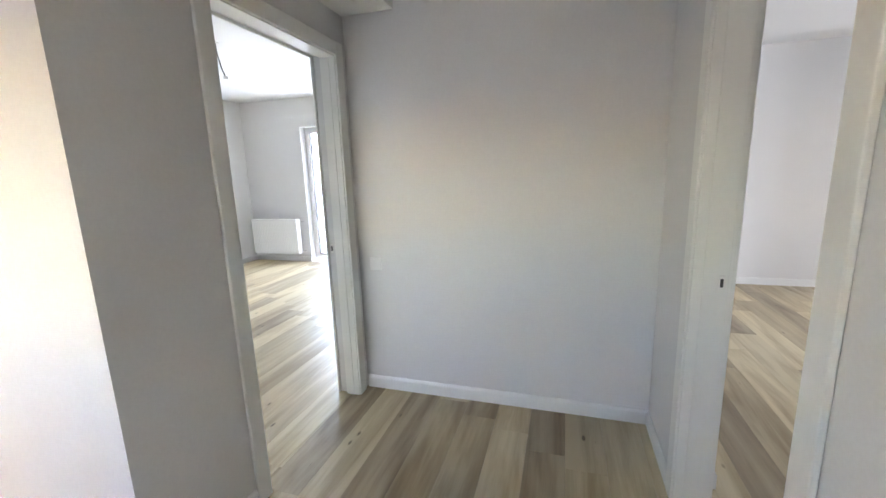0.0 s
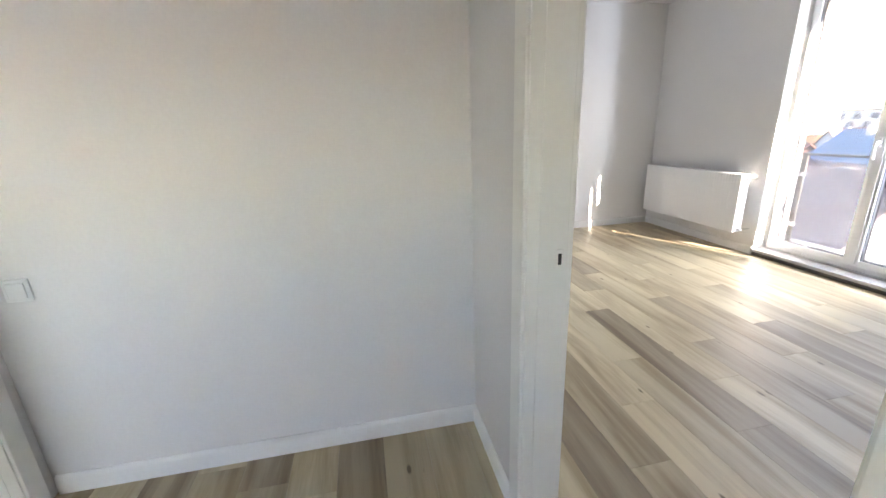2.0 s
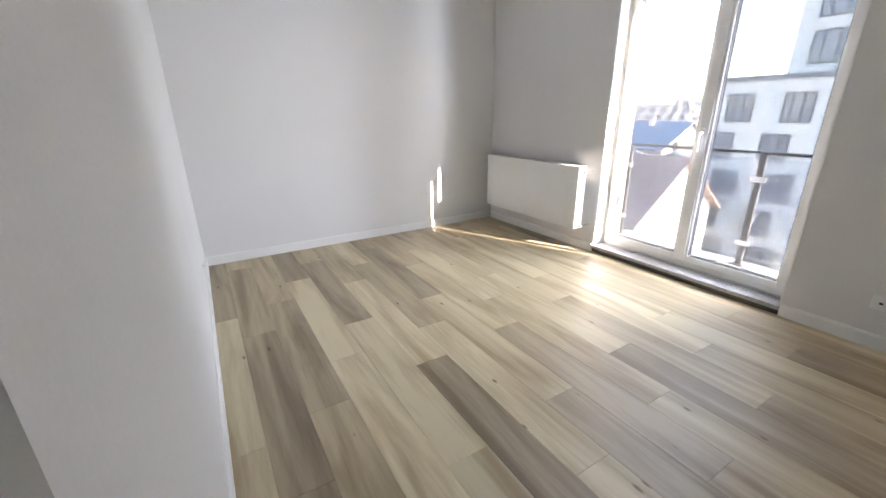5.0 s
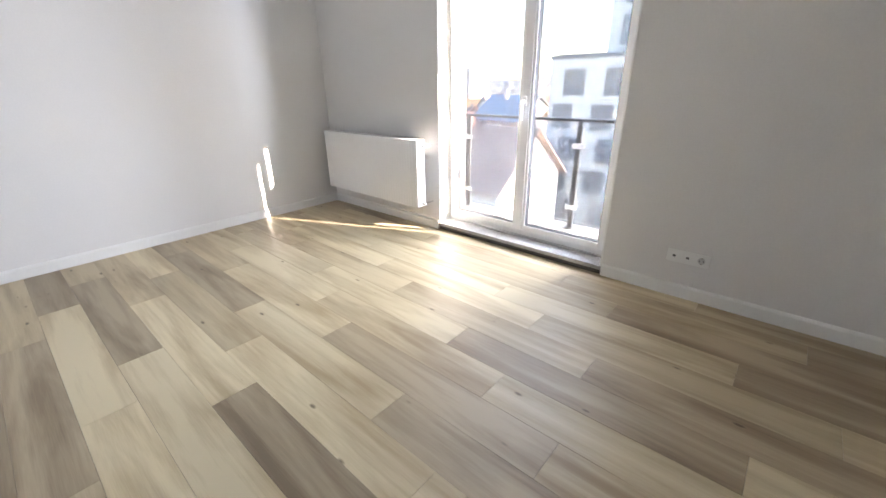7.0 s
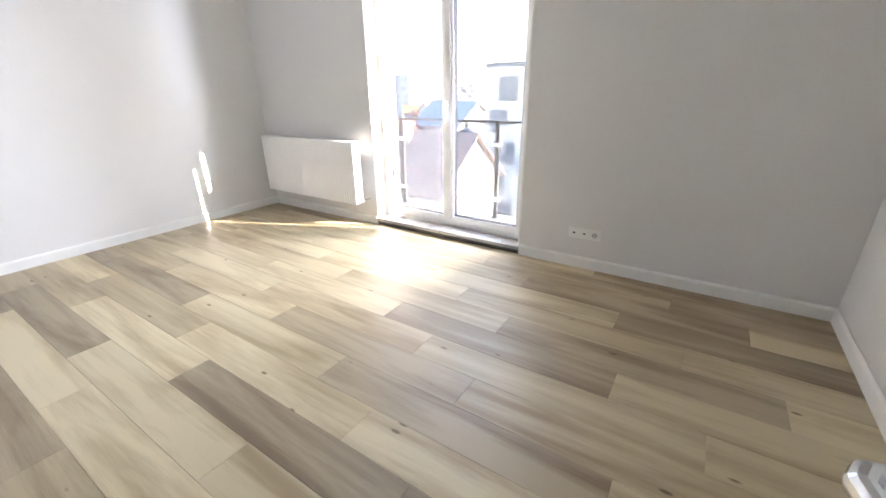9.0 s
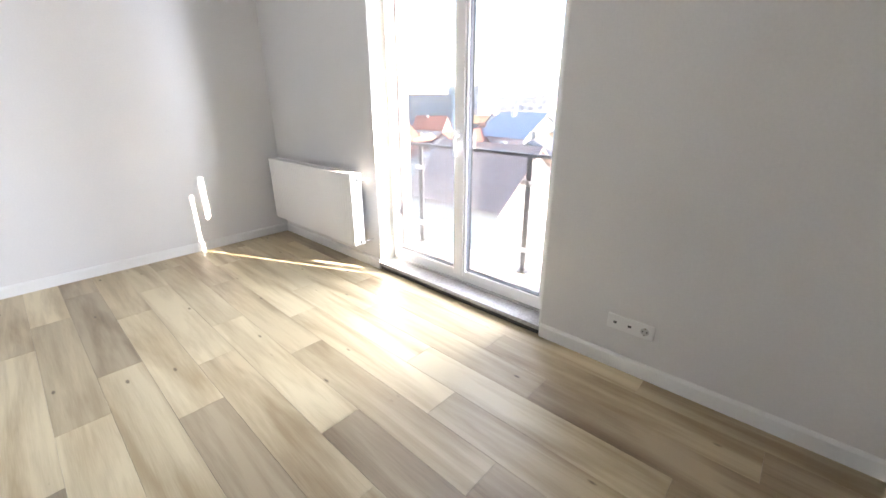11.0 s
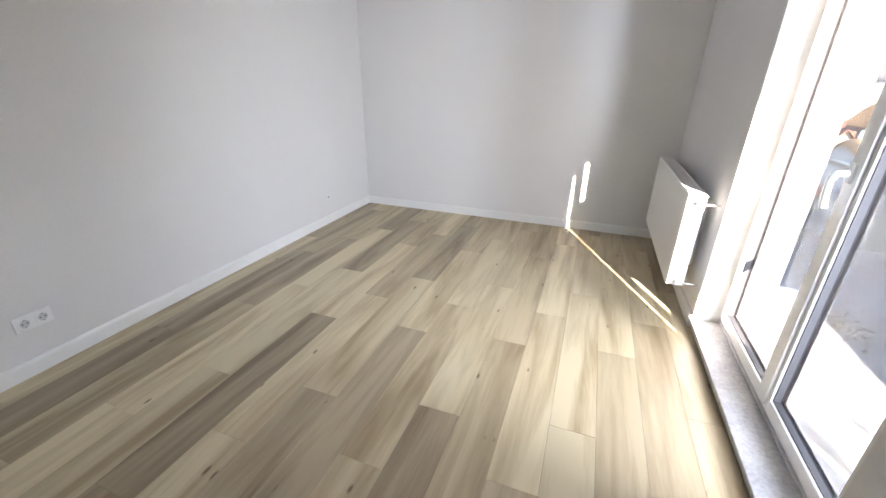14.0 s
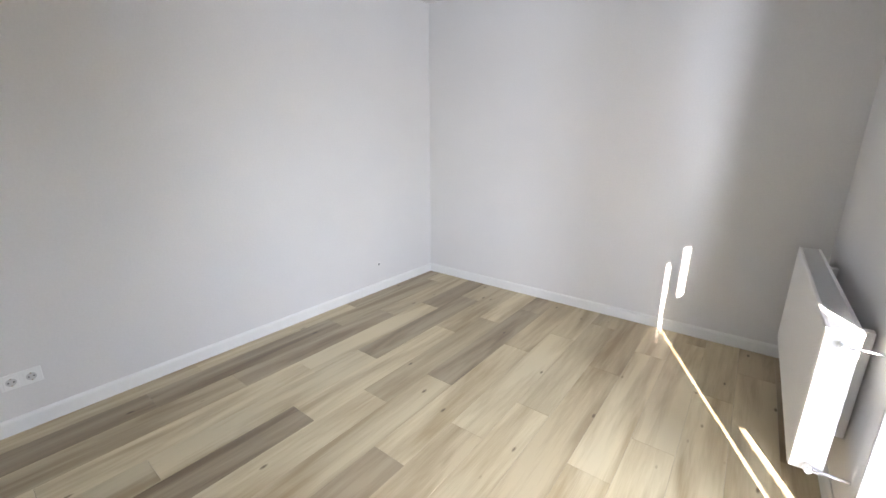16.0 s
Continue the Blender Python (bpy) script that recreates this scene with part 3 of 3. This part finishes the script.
def facade_window(bm_f, bm_g, wx, y, z, w, h):
    """Dark frame and glass set into a facade that faces -x."""
    t = 0.09
    for a, b, c, d in ((y - w / 2, y - w / 2 + t, z, z + h), (y + w / 2 - t, y + w / 2, z, z + h), (y - w / 2 + t, y + w / 2 - t, z, z + t), (y - w / 2 + t, y + w / 2 - t, z + h - t, z + h),
                       (y - w / 6, y - w / 6 + t, z + t, z + h - t), (y + w / 5, y + w / 5 + t, z + t, z + h - t), (y - w / 2 + t, y - w / 6, z + h * 0.38, z + h * 0.38 + t)):
        add_box(bm_f, wx - 0.06, wx + 0.05, a, b, c, d)
    add_box(bm_g, wx - 0.02, wx + 0.02, y - w / 2 + 0.02, y + w / 2 - 0.02, z + 0.02, z + h - 0.02)


def apartment_house(at, turn, label, floors, bays, top, wall, w=2.1, h=2.0, storey=3.0, bay=4.6, depth=12.0, stagger=0.8, shift=0.0):
    """Facade in the plane x 0 towards -x, starting at y 0 and running towards -y."""
    ob = thing("apartment_building", (0, 0, 0), label, "building")
    width = bays * bay
    base = top - floors * storey - 0.8
    part("wall", box(0, depth, -width, 0, min(base, GZ), top), wall, ob)
    part("roof", add_box(box(-0.12, depth + 0.12, -width - 0.12, 0.12, top, top + 0.25), 0.3, depth - 0.3, -width + 0.3, -0.3, top + 0.2, top + 0.35), ROOF_GREY, ob)
    for f in range(floors):
        for b in range(bays):
            y = -bay * (b + 0.5) + (stagger if f % 2 else -stagger) + shift
            z = top - 0.9 - storey * f - h
            fr, gl = bmesh.new(), bmesh.new()
            facade_window(fr, gl, -0.02, y, z, w, h)
            wob = part("window", fr, WINDARK, ob)
            part("pane", gl, WINGLASS, wob)
    ob.matrix_basis = pose(*at, 0, 0, turn)
    return ob


def gable_house(at, turn, label, lx, ly, eaves, ridge, wall, roof, wins=2):
    """Ridge along x, from 0 to lx; gables at its ends."""
    ob = thing("house", (0, 0, 0), label, "house")
    body = bmesh.new()
    add_prism(body, ((-ly / 2, 0), (ly / 2, 0), (ly / 2, eaves), (0, ridge), (-ly / 2, eaves)), 0, 0, lx)
    part("wall", body, wall, ob)
    o, t = 0.5, 0.18
    s = (ridge - eaves) / (ly / 2)
    rf = bmesh.new()
    add_prism(rf, ((-ly / 2 - o, eaves - o * s + 0.02), (0, ridge + 0.02), (ly / 2 + o, eaves - o * s + 0.02), (ly / 2 + o, eaves - o * s + t + 0.05), (0, ridge + t + 0.05), (-ly / 2 - o, eaves - o * s + t + 0.05)), 0, -o, lx + o)
    r = part("roof", rf, roof, ob)
    part("chimney", box(lx * 0.6, lx * 0.6 + 0.7, 0.5, 1.1, ridge - 0.9, ridge + 0.8), wall, r)
    for i in range(wins):
        for z in (0.9, 3.6):
            if z + 1.3 < eaves + (1.5 if wins == 1 else 0.2):
                y = (i - (wins - 1) / 2) * ly / (wins + 0.4)
                w = part("window", box(-0.07, 0.04, y - 0.6, y + 0.6, z, z + 1.3), WINDARK, ob)
                part("pane", box(-0.09, -0.05, y - 0.5, y + 0.5, z + 0.1, z + 1.2), WINGLASS, w)
    n = max(2, int(lx / 3.2))
    for i in range(n):
        x = lx * (i + 0.5) / n
        for sgn in (-1, 1):
            w = part("window", box(x - 0.6, x + 0.6, sgn * ly / 2 - 0.06, sgn * ly / 2 + 0.06, 1.0, 2.3), WINDARK, ob)
            part("pane", box(x - 0.5, x + 0.5, min(sgn * (ly / 2 + 0.05), sgn * (ly / 2 + 0.08)), max(sgn * (ly / 2 + 0.05), sgn * (ly / 2 + 0.08)), 1.1, 2.2), WINGLASS, w)
    ob.matrix_basis = pose(*at, 0, 0, turn)
    return ob


apartment_house((38.0, 20.9, 0), 0, "white rendered apartment block with staggered dark windows", 5, 4, 3.1, RENDERW, w=1.85, h=2.1, storey=2.9, bay=3.7, stagger=0.45)
apartment_house((40.0, 16.8, 0), 0, "pale tower storeys set back over the apartment block", 3, 2, 13.2, RENDERW, w=2.3, h=2.2, bay=4.4, depth=9.0, stagger=0.0)
gable_house((27.5, 16.5, GZ), 90, "white house with a brown tiled roof", 8.5, 9, 8.6, 12.0, RENDERW, ROOF_BROWN)
gable_house((64.0, 36.0, GZ), 80, "white house with a blue metal roof", 10, 10, 9.5, 13.0, RENDERW, ROOF_BLUE)
gable_house((44.0, 27.0, GZ), 20, "pale house with a grey roof", 12, 9, 7.5, 10.5, RENDERB, ROOF_GREY)
apartment_house((27.0, 29.0, 0), 28, "white low apartment house with rows of windows", 3, 3, -4.0, RENDERW, w=1.6, h=1.5, bay=3.6, depth=10.0, stagger=0.0)

rnd = random.Random(4)
walls = (RENDERW, RENDERB, RENDERW, RENDERG)
roofs = (ROOF_RED, ROOF_ORANGE, ROOF_BROWN, ROOF_GREY, ROOF_BLUE)
words = ("red tiled", "orange tiled", "brown tiled", "grey", "blue metal")
for i in range(46):
    d, a = 48 + 150 * (i / 46) ** 1.3, radians(rnd.uniform(22, 86))
    k = rnd.choice((0, 0, 1, 1, 2, 3)) if i != 5 else 4
    gable_house((d * math.cos(a), 3 + d * math.sin(a), GZ), rnd.uniform(0, 180), "far town house with a %s roof" % words[k], rnd.uniform(9, 16), rnd.uniform(7, 10), rnd.uniform(4.5, 7), rnd.uniform(8.2, 11), rnd.choice(walls), roofs[k], 1)
for i in range(12):
    d, a = rnd.uniform(120, 260), radians(18 + 5.8 * i)
    apartment_house((d * math.cos(a), 3 + d * math.sin(a), 0), rnd.uniform(-10, 60), "distant pale apartment block", rnd.randint(4, 6), rnd.randint(3, 6), rnd.uniform(1, 7), rnd.choice(walls), depth=12)


def hill():
    bm = bmesh.new()
    n, rows = 90, 6
    grid = []
    for j in range(rows):
        line = []
        for i in range(n + 1):
            a = radians(-30 + 170 * i / n)
            d = 900 + 220 * j
            z = GZ + (j / (rows - 1)) ** 0.8 * (26 + 22 * noise.noise((i * 0.11, j * 0.3, 2.0)))
            line.append(bm.verts.new((d * math.cos(a), d * math.sin(a), z)))
        grid.append(line)
    for j in range(rows - 1):
        for i in range(n):
            bm.faces.new((grid[j][i], grid[j][i + 1], grid[j + 1][i + 1], grid[j + 1][i]))
    return structure("backdrop", bm, FOREST, "low wooded hills at the horizon", "hills")


hill()


def tree(at, height, seed):
    r = random.Random(seed)
    ob = thing("tree", at, "bare grey-brown garden tree among the houses", "tree", "garden trees")
    x, y, z = at
    tr = add_rod(bmesh.new(), at, (x, y, z + height * 0.6), 0.18, 8, 0.08)
    tips = []
    for i in range(9):
        a, e = r.uniform(0, 6.28), r.uniform(0.4, 1.2)
        s = z + height * r.uniform(0.3, 0.58)
        ln = height * r.uniform(0.25, 0.42)
        tip = (x + ln * math.cos(a) * math.cos(e), y + ln * math.sin(a) * math.cos(e), s + ln * math.sin(e))
        add_rod(tr, (x, y, s), tip, 0.06, 5, 0.02)
        tips.append(tip)
    part("trunk", tr, BARK, ob)
    cr = bmesh.new()
    for tip in tips:
        for _ in range(26):
            c = Vector(tip) + Vector((r.gauss(0, 0.5), r.gauss(0, 0.5), r.gauss(0, 0.45)))
            q = [cr.verts.new(c + Vector((r.uniform(-0.2, 0.2), r.uniform(-0.2, 0.2), r.uniform(-0.2, 0.2)))) for _ in range(3)]
            cr.faces.new(q)
    part("crown", cr, LEAF, ob)


for i in range(16):
    d, a = rnd.uniform(28, 110), radians(rnd.uniform(30, 84))
    tree((d * math.cos(a), 3 + d * math.sin(a), GZ), rnd.uniform(4, 7), 100 + i)


# ---- plank floors: every plank a piece with its own edges ----
PW, PL = 0.1913, 1.25
JOINT = {-5: 3.65, -4: 4.6, -3: 3.745, -2: 4.083, -1: 4.43, 0: 3.81, 1: 4.147, 2: 4.497, 3: 3.88, 4: 4.237, 5: 3.343, 6: 3.965, 7: 4.343, 8: 4.69, 9: 4.065, 10: 4.45, 11: 3.7}
TONE = {(-3, 0): 0, (-3, -1): 1, (-4, 0): 1, (-4, -1): 0, (-3, 1): 1, (-1, -1): 2, (-2, -1): 2, (-2, 1): 0, (-2, 0): 2, (-1, 0): 0, (0, -1): 0, (0, 0): 2, (1, -1): 2, (1, 0): 1, (2, -1): 2, (2, -2): 0, (2, 0): 0, (3, -1): 0, (3, 0): 2, (4, -1): 1, (4, -2): 2, (4, 0): 2,
        (5, -1): 0, (5, 0): 2, (5, -2): 2, (6, -1): 1, (6, 0): 1, (6, -2): 0, (7, -1): 2, (7, -2): 1, (8, -1): 2, (8, -2): 2, (8, -3): 0, (9, -1): 1, (9, -2): 0, (9, -3): 2, (10, -1): 1}
OAK = (OAK_DARK, OAK_MID, OAK_LIGHT)
shared = {}


def plank_mesh(w, ln, tone):
    key = (round(w, 3), round(ln, 3), tone)
    if key not in shared:
        bm = bmesh.new()
        g, c = 0.0004, 0.0007
        lo = [bm.verts.new((x, y, -0.009)) for x, y in ((g, g), (w - g, g), (w - g, ln - g), (g, ln - g))]
        md = [bm.verts.new((x, y, -c)) for x, y in ((g, g), (w - g, g), (w - g, ln - g), (g, ln - g))]
        hi = [bm.verts.new((x, y, 0)) for x, y in ((g + c, g + c), (w - g - c, g + c), (w - g - c, ln - g - c), (g + c, ln - g - c))]
        for a, b in ((lo, md), (md, hi)):
            for i in range(4):
                bm.faces.new((a[i], a[(i + 1) % 4], b[(i + 1) % 4], b[i]))
        bm.faces.new(hi)
        me = bpy.data.meshes.new("plank")
        bm.to_mesh(me)
        bm.free()
        me.materials.append(OAK[tone])
        shared[key] = me
    return shared[key]


def plank_floor(name, x0, x1, y0, y1, label, seed):
    r = random.Random(seed)
    ob = structure(name, box(x0, x1, y0, y1, -0.2, -0.0095), SUBFLOOR, label, "floor")
    k = math.floor((x0 - 1.655) / PW)
    while 1.655 + k * PW < x1 - 0.004:
        a, b = max(x0, 1.655 + k * PW), min(x1, 1.655 + (k + 1) * PW)
        j0 = JOINT[k] if k in JOINT else 4.0 + 0.345 * ((k * 7) % 11) % PL
        i = math.floor((y0 - j0) / PL)
        while j0 + i * PL < y1 - 0.004:
            c, d = max(y0, j0 + i * PL), min(y1, j0 + (i + 1) * PL)
            t = TONE.get((k, i), r.choice((0, 1, 1, 2, 2)))
            p = new("plank", plank_mesh(b - a, d - c, t))
            p.parent = ob
            p.location = (a, c, 0)
            i += 1
        k += 1
    return ob


plank_floor("floor", WX0 + 0.09, EX + 0.003, SY, NY, "oak-look vinyl plank floor of the room", 3)
plank_floor("floor_hall_side", -3.4, LX - 0.07, -1.05, 1.43, "oak-look vinyl plank floor past the hall corner", 6)
plank_floor("floor_hall", LX - 0.07, WX0 + 0.09, -1.05, FY, "oak-look vinyl plank floor of the hall", 5)
plank_floor("floor_other", RX, LX - 0.07, 1.57, RY, "oak-look vinyl plank floor of the other room", 8)
